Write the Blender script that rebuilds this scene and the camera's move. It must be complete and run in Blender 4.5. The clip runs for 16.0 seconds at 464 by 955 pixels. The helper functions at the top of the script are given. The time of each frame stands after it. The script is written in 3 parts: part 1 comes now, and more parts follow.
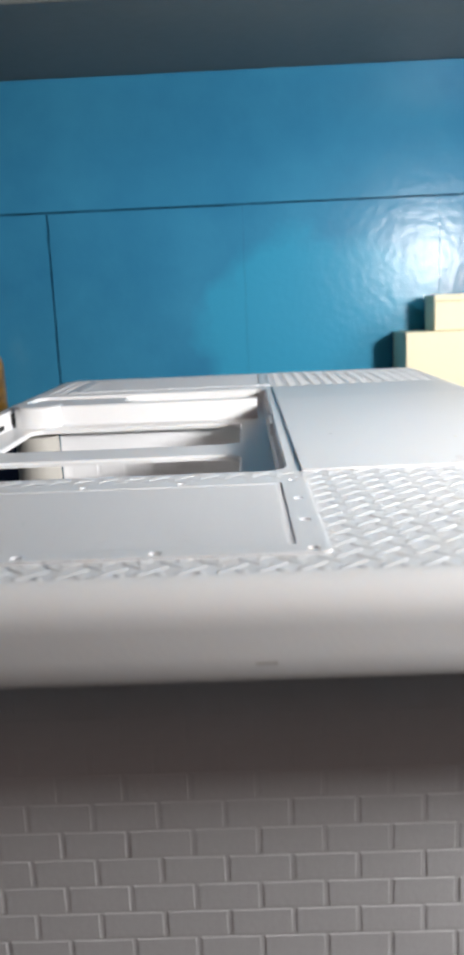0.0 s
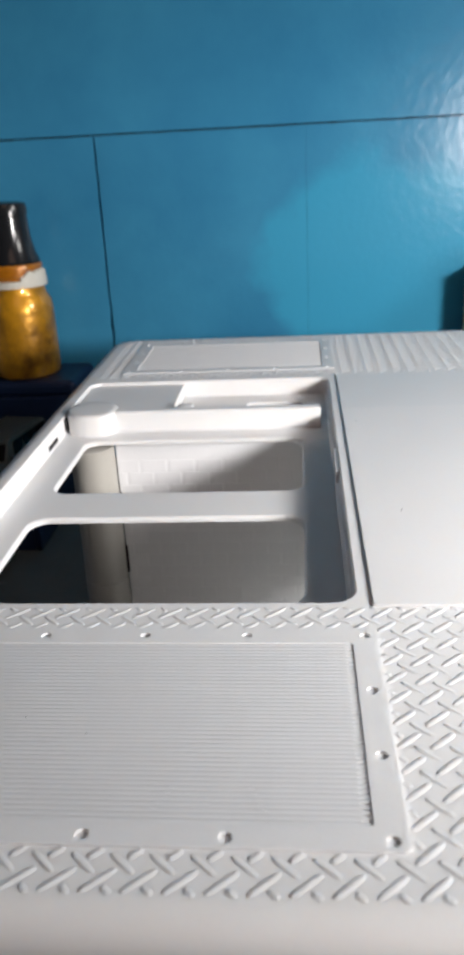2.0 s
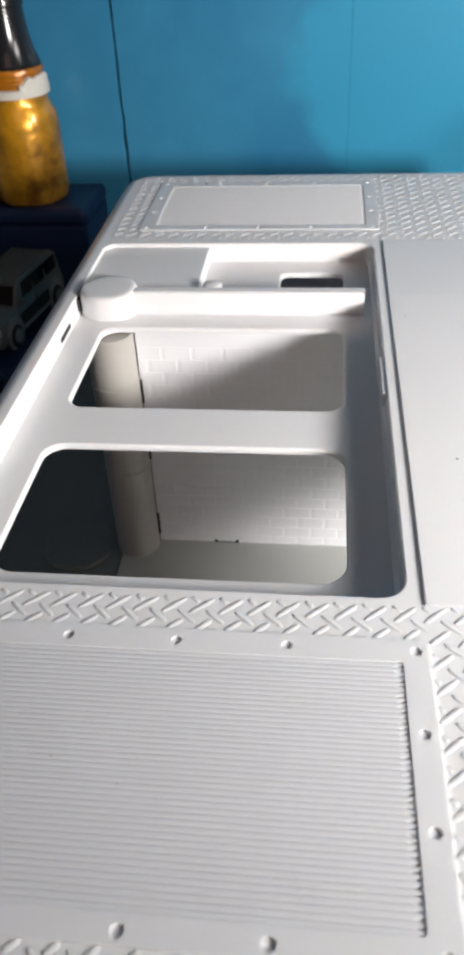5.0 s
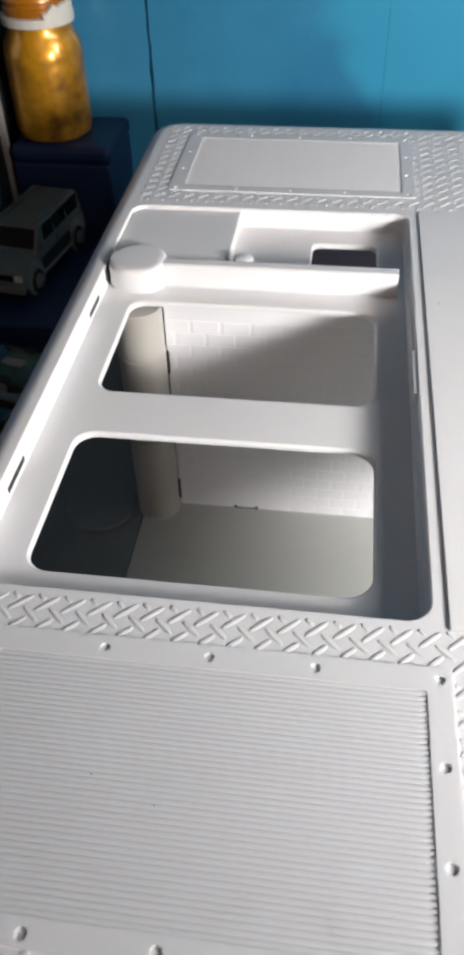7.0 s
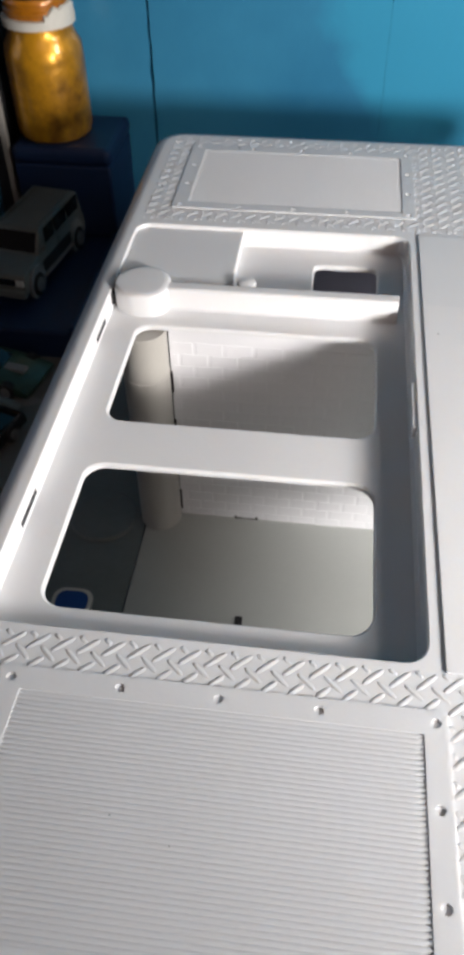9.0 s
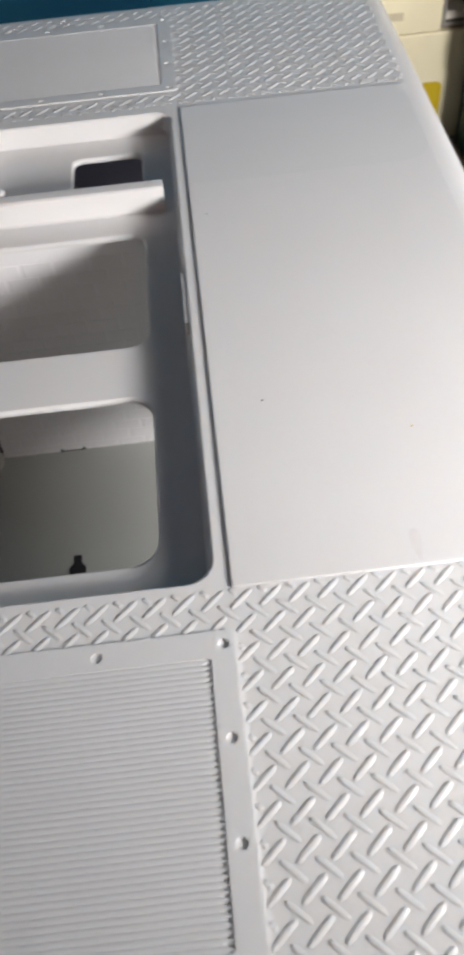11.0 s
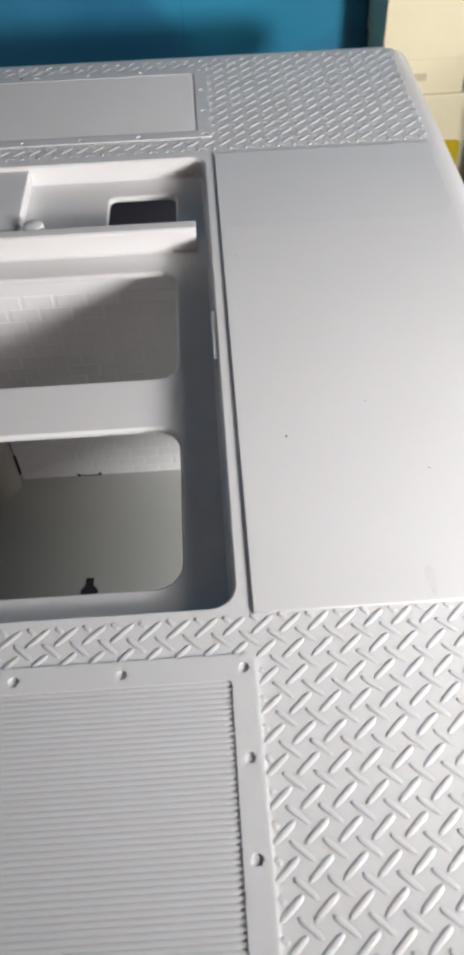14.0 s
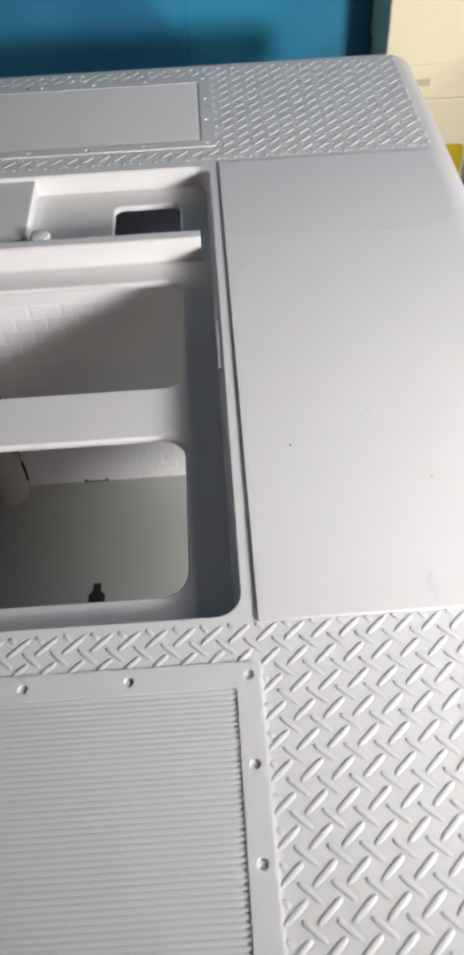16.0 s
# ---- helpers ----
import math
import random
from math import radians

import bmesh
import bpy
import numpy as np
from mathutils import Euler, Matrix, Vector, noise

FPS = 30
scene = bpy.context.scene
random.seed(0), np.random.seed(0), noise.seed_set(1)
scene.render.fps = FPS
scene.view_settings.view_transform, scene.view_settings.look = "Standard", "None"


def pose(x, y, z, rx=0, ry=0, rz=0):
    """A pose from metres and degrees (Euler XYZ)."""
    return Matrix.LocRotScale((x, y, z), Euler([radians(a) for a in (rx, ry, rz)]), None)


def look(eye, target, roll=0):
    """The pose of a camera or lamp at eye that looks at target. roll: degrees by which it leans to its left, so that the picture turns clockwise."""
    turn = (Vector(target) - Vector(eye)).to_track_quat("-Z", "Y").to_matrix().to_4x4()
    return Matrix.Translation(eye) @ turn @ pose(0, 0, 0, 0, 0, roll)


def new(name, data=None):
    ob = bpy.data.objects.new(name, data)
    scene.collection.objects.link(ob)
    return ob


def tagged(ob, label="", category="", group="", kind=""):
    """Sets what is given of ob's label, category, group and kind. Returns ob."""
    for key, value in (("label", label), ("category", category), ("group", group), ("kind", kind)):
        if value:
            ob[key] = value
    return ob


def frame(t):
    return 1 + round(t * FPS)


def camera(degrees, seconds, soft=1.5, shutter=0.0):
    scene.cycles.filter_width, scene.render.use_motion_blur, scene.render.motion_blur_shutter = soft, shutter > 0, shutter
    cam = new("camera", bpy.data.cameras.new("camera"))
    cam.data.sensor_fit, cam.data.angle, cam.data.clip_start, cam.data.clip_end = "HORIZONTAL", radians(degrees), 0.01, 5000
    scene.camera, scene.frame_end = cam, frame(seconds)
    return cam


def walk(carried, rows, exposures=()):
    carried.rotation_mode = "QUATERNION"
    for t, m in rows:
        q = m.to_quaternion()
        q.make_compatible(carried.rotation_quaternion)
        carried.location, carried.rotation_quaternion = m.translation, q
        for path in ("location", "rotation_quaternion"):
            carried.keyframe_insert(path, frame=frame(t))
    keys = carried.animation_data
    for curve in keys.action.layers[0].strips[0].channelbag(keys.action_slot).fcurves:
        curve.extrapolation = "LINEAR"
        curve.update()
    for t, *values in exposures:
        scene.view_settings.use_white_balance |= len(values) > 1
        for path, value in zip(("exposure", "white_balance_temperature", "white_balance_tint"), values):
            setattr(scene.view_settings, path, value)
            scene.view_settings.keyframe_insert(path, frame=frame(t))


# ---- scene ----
cam = camera(32.23, 16.0, soft=4.2, shutter=0.5)
cam.data.dof.use_dof, cam.data.dof.focus_distance, cam.data.dof.aperture_fstop = True, 0.20, 60
CM = 0.01
PATH = [
    (0, (-0.1, 3.915, 3.344), (-0.142, 5.874, 2.943), -2.5),
    (0.5, (-0.151, 4.627, 4.716), (-0.234, 6.563, 4.22), -2.8),
    (1, (-0.059, 5.061, 6.37), (-0.159, 6.975, 5.799), -2.9),
    (1.5, (-0.572, 5.828, 7.526), (-0.718, 7.712, 6.872), -1.8),
    (2, (-0.33, 6.605, 8.601), (-0.507, 8.453, 7.857), -3.0),
    (2.5, (-0.567, 8.21, 8.211), (-0.723, 9.974, 7.281), -2.1),
    (3, (-0.829, 9.939, 7.676), (-0.991, 11.576, 6.539), -2.4),
    (3.5, (-1.012, 9.907, 8.473), (-1.22, 11.537, 7.333), -2.8),
    (4, (-1.178, 9.761, 9.772), (-1.385, 11.387, 8.627), -2.2),
    (4.2, (-0.997, 9.671, 10.005), (-1.209, 11.311, 8.88), -2.8),
    (6.3, (-1.428, 11.645, 12.168), (-1.619, 13.075, 10.784), -1.9),
    (6.5, (-1.557, 11.651, 12.021), (-1.747, 13.085, 10.64), -1.4),
    (7, (-1.65, 11.363, 12.723), (-1.866, 12.801, 11.35), -1.6),
    (7.5, (-1.742, 11.063, 13.696), (-1.969, 12.525, 12.351), -1.6),
    (8, (-1.886, 11.127, 14.71), (-2.12, 12.591, 13.368), -1.8),
    (8.2, (-2.109, 11.145, 15.022), (-2.333, 12.61, 13.678), -1.2),
    (10.3, (-0.656, 13.437, 12.908), (-0.759, 14.667, 11.334), -3.7),
    (10.5, (-0.09, 13.478, 12.906), (-0.161, 14.708, 11.331), -4.5),
    (11, (1.17, 13.342, 12.974), (1.185, 14.574, 11.398), -6.0),
    (11.5, (1.635, 13.376, 12.806), (1.713, 14.605, 11.229), -5.2),
    (12, (1.757, 12.857, 13.261), (1.839, 14.136, 11.725), -5.6),
    (12.5, (1.613, 12.799, 13.36), (1.725, 14.091, 11.837), -4.0),
    (13, (1.824, 12.773, 13.449), (1.924, 14.063, 11.924), -4.6),
    (13.5, (1.183, 12.862, 13.496), (1.242, 14.156, 11.971), -3.9),
    (14, (0.551, 12.882, 13.513), (0.583, 14.179, 11.99), -2.5),
    (14.5, (0.584, 12.9, 13.548), (0.59, 14.196, 12.025), -3.7),
    (15, (0.565, 12.892, 13.751), (0.58, 14.189, 12.228), -3.3),
    (15.5, (0.58, 12.859, 13.763), (0.595, 14.156, 12.24), -3.3),
    (16, (0.607, 12.862, 13.831), (0.622, 14.16, 12.309), -3.3),
]
walk(cam, [(t, look(Vector(eye) * CM, Vector(target) * CM, roll)) for t, eye, target, roll in PATH],
     exposures=((0, 0.08, 6280, 7), (1.0, 0.12, 6380, 7.5), (1.5, 0.15, 6400, 8), (2.0, 0.02, 6420, 8.3), (2.5, 0.09, 6450, 8.8), (3.0, 0.09, 6480, 9.2), (3.5, 0.16, 6480, 9.2), (4.0, 0.16, 6460, 9.2), (8.0, 0.11, 6440, 9.2), (10.5, -0.08, 6480, 9.2), (11.5, -0.49, 6480, 9.2), (13.0, -0.50, 6480, 9.2), (14.0, -0.27, 6430, 9.2), (16.0, -0.25, 6430, 9.2)))

# ---- world, lights ----
world = bpy.data.worlds.new("world")
scene.world = world
world.use_nodes = True
world.node_tree.nodes["Background"].inputs[0].default_value = (0.62, 0.62, 0.66, 1)
world.node_tree.nodes["Background"].inputs[1].default_value = 0.02


def lamp(name, eye, target, shape, size, watts, colour, size_y=None):
    data = bpy.data.lights.new(name, "AREA")
    data.shape, data.size, data.energy, data.color = shape, size * CM, watts, colour
    if size_y:
        data.size_y = size_y * CM
    ob = new(name, data)
    ob.matrix_world = look(Vector(eye) * CM, Vector(target) * CM)
    return ob


torch = bpy.data.lights.new("desk_lamp_light", "SPOT")
torch.energy, torch.color, torch.shadow_soft_size = 8.8, (1.0, 0.95, 0.92), 2.7 * CM
torch.spot_size, torch.spot_blend = radians(146), 1.0
new("desk_lamp_light", torch).matrix_world = look(Vector((23.0, 9.2, 9.0)) * CM, Vector((-4.0, 53, 12.5)) * CM)
# three unseen fill lamps, added to balance brightness and tint on the model
lamp("side_window_light", (68.5, 6, 35), (0, 22, 0), "RECTANGLE", 24, 3.1, (1.0, 0.94, 0.905), 22)
lamp("far_window_light", (20, -106, 114), (0, 15, -4), "RECTANGLE", 80, 1.6, (1.0, 0.64, 0.50), 84)
lamp("west_window_light", (-128, 10, 24), (0, 30, 0), "RECTANGLE", 60, 0.55, (0.70, 0.80, 1.0), 50)


# ---- materials ----
def material(name, base, rough=0.5, metal=0.0, spec=0.5, vary=0.06, scale=30.0, fine=400.0, bump=0.05, bump_scale=300.0, second=None, coat=0.0):
    """Base colour mottled at two scales, with matching roughness changes and a fine relief."""
    m = bpy.data.materials.new(name)
    m.use_nodes = True
    nt = m.node_tree
    n, link = nt.nodes, nt.links
    bsdf = n["Principled BSDF"]
    geo = n.new("ShaderNodeTexCoord")
    big = n.new("ShaderNodeTexNoise")
    big.inputs["Scale"].default_value, big.inputs["Detail"].default_value = scale, 5
    small = n.new("ShaderNodeTexNoise")
    small.inputs["Scale"].default_value, small.inputs["Detail"].default_value = fine, 3
    for t in (big, small):
        link.new(geo.outputs["Object"], t.inputs["Vector"])
    add = n.new("ShaderNodeMath")
    add.operation = "MULTIPLY_ADD"
    link.new(small.outputs[0], add.inputs[0])
    add.inputs[1].default_value = 0.35
    link.new(big.outputs[0], add.inputs[2])
    ramp = n.new("ShaderNodeValToRGB")
    ramp.color_ramp.elements[0].position, ramp.color_ramp.elements[1].position = 0.42, 0.92
    lo = second if second else [max(0, c * (1 - vary)) for c in base]
    hi = [min(1, c * (1 + vary)) for c in base]
    ramp.color_ramp.elements[0].color = (*lo, 1)
    ramp.color_ramp.elements[1].color = (*hi, 1)
    link.new(add.outputs[0], ramp.inputs[0])
    link.new(ramp.outputs[0], bsdf.inputs["Base Color"])
    rr = n.new("ShaderNodeMapRange")
    rr.inputs["To Min"].default_value, rr.inputs["To Max"].default_value = max(0.02, rough - 0.07), min(1, rough + 0.07)
    link.new(big.outputs[0], rr.inputs["Value"])
    link.new(rr.outputs[0], bsdf.inputs["Roughness"])
    bsdf.inputs["Metallic"].default_value = metal
    bsdf.inputs["Specular IOR Level"].default_value = spec
    bsdf.inputs["Coat Weight"].default_value = coat
    if bump:
        bn = n.new("ShaderNodeTexNoise")
        bn.inputs["Scale"].default_value, bn.inputs["Detail"].default_value = bump_scale, 4
        link.new(geo.outputs["Object"], bn.inputs["Vector"])
        b = n.new("ShaderNodeBump")
        b.inputs["Strength"].default_value, b.inputs["Distance"].default_value = bump, 0.001
        link.new(bn.outputs[0], b.inputs["Height"])
        link.new(b.outputs[0], bsdf.inputs["Normal"])
    return m


WHITE = material("white_plastic", (0.73, 0.73, 0.735), 0.34, vary=0.02, scale=25, fine=900, bump=0.04, bump_scale=1200)
for node in WHITE.node_tree.nodes:
    if node.type == "BSDF_PRINCIPLED":
        node.inputs["Subsurface Weight"].default_value = 0.5
        node.inputs["Subsurface Radius"].default_value = (1.0, 0.9, 0.8)
        node.inputs["Subsurface Scale"].default_value = 0.002
    if node.type == "MAP_RANGE":
        middle = (node.inputs["To Min"].default_value + node.inputs["To Max"].default_value) / 2
        node.inputs["To Min"].default_value, node.inputs["To Max"].default_value = middle - 0.02, middle + 0.02
WALLWHITE = material("white_wall_plastic", (0.77, 0.77, 0.79), 0.5, vary=0.03, scale=40, fine=900, bump=0.05, bump_scale=900)
GREYSHEET = material("greyish_sheet", (0.705, 0.712, 0.722), 0.34, vary=0.02, scale=25, fine=900)
# wall plastic with the dim back room's bluish shade put into its colour
SHADEDWALL = material("shaded_wall_plastic", (0.29, 0.29, 0.37), 0.5, vary=0.03, scale=40, fine=900, bump=0.05, bump_scale=900)
FLOORGREY = material("greenish_grey_floor", (0.36, 0.372, 0.352), 0.45, vary=0.04, scale=30, fine=700, bump=0.04)
PIPE = material("beige_pipe", (0.37, 0.355, 0.325), 0.4, vary=0.05, scale=60, fine=900)
BLACK = material("black_slot", (0.012, 0.012, 0.014), 0.6, vary=0.1)
DESK = material("dark_grey_desk", (0.11, 0.108, 0.105), 0.55, vary=0.12, scale=12, fine=200, bump=0.1)
SHELFGREY = material("dark_shelf", (0.13, 0.14, 0.14), 0.5, vary=0.15, scale=10, fine=150, bump=0.1)
CREAM = material("cream_card", (0.82, 0.755, 0.53), 0.55, vary=0.03, scale=20, fine=300)
BLUE = material("blue_paint", (0.045, 0.228, 0.385), 0.22, spec=0.20, vary=0.10, scale=9, fine=60, second=(0.032, 0.18, 0.33), bump=0.2, bump_scale=200)


def paint_patch(m, centre, stretch, reach, colour):
    """A patch of fresher paint with a ragged brushed outline."""
    n, link = m.node_tree.nodes, m.node_tree.links
    bsdf = n["Principled BSDF"]
    old = bsdf.inputs["Base Color"].links[0].from_socket
    co = n.new("ShaderNodeTexCoord")
    mp = n.new("ShaderNodeMapping")
    mp.vector_type = "POINT"
    mp.inputs["Location"].default_value = [-c * k for c, k in zip(centre, stretch)]
    mp.inputs["Scale"].default_value = stretch
    link.new(co.outputs["Object"], mp.inputs[0])
    ln = n.new("ShaderNodeVectorMath")
    ln.operation = "LENGTH"
    link.new(mp.outputs[0], ln.inputs[0])
    ns = n.new("ShaderNodeTexNoise")
    ns.inputs["Scale"].default_value, ns.inputs["Detail"].default_value = 28, 6
    link.new(co.outputs["Object"], ns.inputs[0])
    ad = n.new("ShaderNodeMath")
    ad.operation = "MULTIPLY_ADD"
    link.new(ns.outputs[0], ad.inputs[0])
    ad.inputs[1].default_value = 0.05
    link.new(ln.outputs["Value"], ad.inputs[2])
    mr = n.new("ShaderNodeMapRange")
    mr.inputs["From Min"].default_value, mr.inputs["From Max"].default_value = reach + 0.022, reach + 0.036
    mr.inputs["To Min"].default_value, mr.inputs["To Max"].default_value = 1, 0
    link.new(ad.outputs[0], mr.inputs["Value"])
    mx = n.new("ShaderNodeMix")
    mx.data_type = "RGBA"
    link.new(mr.outputs[0], mx.inputs["Factor"])
    link.new(old, mx.inputs["A"])
    mx.inputs["B"].default_value = (*colour, 1)
    link.new(mx.outputs["Result"], bsdf.inputs["Base Color"])


paint_patch(BLUE, (0.047, 0.0, 0.018), (0.80, 0.0, 0.95), 0.054, (0.045, 0.292, 0.475))
GAP = material("dark_gap", (0.008, 0.04, 0.065), 0.8)
ROOMWALL = material("room_wall", (0.40, 0.36, 0.355), 0.8, vary=0.1, scale=3, fine=30)
FAINT = material("faint_print", (0.56, 0.50, 0.35), 0.6)
MATGREY = material("mat_grey", (0.155, 0.17, 0.163), 0.5, vary=0.15)
FAINTGREY = material("faint_grey_paint", (0.22, 0.23, 0.22), 0.5, vary=0.2)
GOLD = material("gold_paint", (0.50, 0.235, 0.009), 0.34, metal=0.4, vary=0.3, scale=30, fine=160, second=(0.15, 0.065, 0.006), bump=0.6, bump_scale=120, coat=0.8)
GOLD.node_tree.nodes["Color Ramp"].color_ramp.elements[0].position = 0.50
GOLD.node_tree.nodes["Color Ramp"].color_ramp.elements[1].position = 0.80
AMBER = material("amber_paint", (0.42, 0.15, 0.006), 0.3, metal=0.2, vary=0.3, scale=45, fine=200, second=(0.16, 0.05, 0.003), bump=0.3, bump_scale=160, coat=0.8)
BLACKCAP = material("black_cap", (0.012, 0.013, 0.015), 0.18, vary=0.1)
WHITERING = material("white_ring", (0.6, 0.58, 0.52), 0.5, vary=0.1)
NAVY = material("navy_plastic", (0.005, 0.018, 0.06), 0.45, vary=0.15)
SILVER = material("toy_silver", (0.15, 0.172, 0.162), 0.42, metal=0.15, vary=0.12, scale=80)
PALERIM = material("pale_toy_rim", (0.25, 0.26, 0.255), 0.4, metal=0.2, vary=0.15)
DARKGLASS = material("toy_glass", (0.01, 0.012, 0.014), 0.12)
RUBBER = material("rubber", (0.015, 0.015, 0.015), 0.7)
GREENTIN = material("green_tin", (0.006, 0.045, 0.03), 0.3, vary=0.2)
CREAMTIN = material("cream_tin", (0.45, 0.42, 0.30), 0.35)
REDTIN = material("red_tin", (0.34, 0.03, 0.015), 0.35)
ORANGE = material("orange_print", (0.6, 0.16, 0.02), 0.4)
WHITEPRINT = material("white_print", (0.55, 0.58, 0.55), 0.45)
YELLOW = material("yellow_sticker", (0.55, 0.40, 0.01), 0.4)
BLUETOY = material("blue_toy", (0.02, 0.13, 0.40), 0.4)
PALEBLUE = material("pale_blue_film", (0.03, 0.11, 0.18), 0.35, vary=0.2)
DARKBOX = material("dark_brown", (0.035, 0.028, 0.022), 0.6, vary=0.2)
BADGEBLUE = material("badge_blue", (0.012, 0.06, 0.25), 0.4)
SMUDGE = material("grey_smudge", (0.48, 0.46, 0.44), 0.5, vary=0.3, scale=300)
FAINTSMUDGE = material("faint_pinkish_smudge", (0.70, 0.685, 0.692), 0.5, vary=0.05, scale=200)
GREYTRAY = material("grey_tray", (0.22, 0.21, 0.19), 0.6, vary=0.15)
TOYGREEN = material("toy_green", (0.03, 0.07, 0.05), 0.3, vary=0.4)


# ---- building helpers (centimetres in, metres out) ----
def mesh_of(bm, mat, smooth=False, angle=35):
    bmesh.ops.recalc_face_normals(bm, faces=bm.faces)
    for v in bm.verts:
        v.co *= CM
    me = bpy.data.meshes.new("mesh")
    widest = max(f.calc_area() for f in bm.faces) / CM ** 2
    for f in bm.faces:
        f.smooth = bool(smooth)
    bm.to_mesh(me)
    bm.free()
    me.materials.append(mat)
    if smooth:
        me.set_sharp_from_angle(angle=radians(angle))
    if smooth == "box":
        for p in me.polygons:
            p.use_smooth = p.area < 0.15 * widest * CM * CM
    return me


def thing(name, label, category, group="", kind=""):
    return tagged(new(name), label, category, group, kind)


def solid(name, bm, mat, label, category, kind="", smooth=False):
    return tagged(new(name, mesh_of(bm, mat, smooth)), label, category, "", kind)


def part(name, bm, mat, parent, label="", smooth=False):
    ob = new(name, mesh_of(bm, mat, smooth))
    ob.parent = parent
    return tagged(ob, label)


def box(x0, x1, y0, y1, z0, z1, bevel=0.0, bm=None, seg=2):
    own = bmesh.new()
    bmesh.ops.create_cube(own, size=1, matrix=Matrix.Translation(((x0 + x1) / 2, (y0 + y1) / 2, (z0 + z1) / 2)) @ Matrix.Diagonal((x1 - x0, y1 - y0, z1 - z0, 1)))
    if bevel:
        bmesh.ops.bevel(own, geom=own.edges[:], offset=bevel, segments=seg, affect="EDGES", profile=0.5)
    return merge(bm, own)


def merge(bm, own):
    if bm is None:
        return own
    me = bpy.data.meshes.new("tmp")
    own.to_mesh(me)
    own.free()
    bm.from_mesh(me)
    bpy.data.meshes.remove(me)
    return bm


def lathe(profile, x, y, seg=40, bm=None, axis=None):
    """Turned shape: profile of (radius, z) from bottom to top, closed at both ends."""
    own = bmesh.new()
    rings = []
    for r, z in profile:
        rings.append([own.verts.new((x + r * math.cos(2 * math.pi * i / seg), y + r * math.sin(2 * math.pi * i / seg), z)) for i in range(seg)])
    for a, b in zip(rings, rings[1:]):
        for i in range(seg):
            own.faces.new((a[i], a[(i + 1) % seg], b[(i + 1) % seg], b[i]))
    own.faces.new(rings[0][::-1])
    own.faces.new(rings[-1])
    if axis is not None:
        bmesh.ops.transform(own, matrix=axis, verts=own.verts)
    return merge(bm, own)


def rrect(x0, x1, y0, y1, r, n=6, right=None, cut=False):
    """Rounded rectangle; right: another radius for the corners at x1; cut: those corners are nearly straight cuts."""
    out = []
    q = r if right is None else right
    for cx, cy, a, r in ((x1 - q, y1 - q, 0, q), (x0 + r, y1 - r, 90, r), (x0 + r, y0 + r, 180, r), (x1 - q, y0 + q, 270, q)):
        for i in ((0, n * 0.28, n * 0.72, n) if cut and a in (0, 270) else range(n + 1)):
            t = radians(a + 90 * i / n)
            out.append((cx + r * math.cos(t), cy + r * math.sin(t)))
    return out


def ring(bm, pts, z):
    return [bm.verts.new((x, y, z)) for x, y in pts]


def loft(bm, a, b):
    n = len(a)
    for i in range(n):
        bm.faces.new((a[i], a[(i + 1) % n], b[(i + 1) % n], b[i]))


def fill(bm, rings):
    """One flat face between an outer ring and the rings within it."""
    edges = []
    for r in rings:
        for i in range(len(r)):
            e = bm.edges.get((r[i], r[(i + 1) % len(r)])) or bm.edges.new((r[i], r[(i + 1) % len(r)]))
            edges.append(e)
    bmesh.ops.triangle_fill(bm, use_beauty=True, use_dissolve=False, edges=edges)


def plate(outer, holes, z0, z1, bevel=0.0):
    bm = bmesh.new()
    tops, lows = [], []
    for pts in (outer, *holes):
        t, l = ring(bm, pts, z1), ring(bm, pts, z0)
        loft(bm, t, l)
        tops.append(t)
        lows.append(l)
    fill(bm, tops)
    fill(bm, lows)
    return bm


# ---- the room ----
FLOOR_Z = -9.95          # top of the miniature's floor
DESK_Z = -10.6
WALL_Y = 57.4

solid("desk_top", box(-70, 68, -60, WALL_Y + 1.5, DESK_Z - 2.5, DESK_Z, 0.2), DESK, "dark grey worn desk top against a blue plank wall", "desk", "structure")

wall = thing("wall_north", "glossy blue painted wooden plank wall with thin dark gaps", "wall", kind="structure")
part("backing", box(-90, 70, WALL_Y + 1.2, WALL_Y + 3, DESK_Z - 60, 160), GAP, wall)
SEAM = 10.09
xs = [-12.37 + 12.52 * i for i in range(-5, 7)]


def ragged(x0, x1, z0, z1, y0, y1, rough):
    """A board whose edges wander a little, rough = (left, right, top)."""
    def wander(v, seed, amount):
        return amount * (noise.noise((v * 0.9, seed, 0)) + 0.6 * noise.noise((v * 3.7, seed, 5)))
    n = 60
    pts = [(x0, z0), (x1, z0)]
    zs = [max(z0, -14) + (z1 - max(z0, -14)) * i / n for i in range(n + 1)]
    pts += [(x1 - abs(wander(z, x1, rough[1])), z) for z in zs[:-1]]
    pts += [(x1 + (x0 - x1) * i / 40, z1 - abs(wander(x1 + (x0 - x1) * i / 40, 3.3, rough[2]))) for i in range(41)]
    pts += [(x0 + abs(wander(z, x0 + 9, rough[0])), z) for z in zs[-2::-1]]
    bm = bmesh.new()
    f = [bm.verts.new((x, y0, z)) for x, z in pts]
    g = [bm.verts.new((x, y1, z)) for x, z in pts]
    loft(bm, f, g)
    bm.faces.new(f)
    bm.faces.new(g)
    return bm


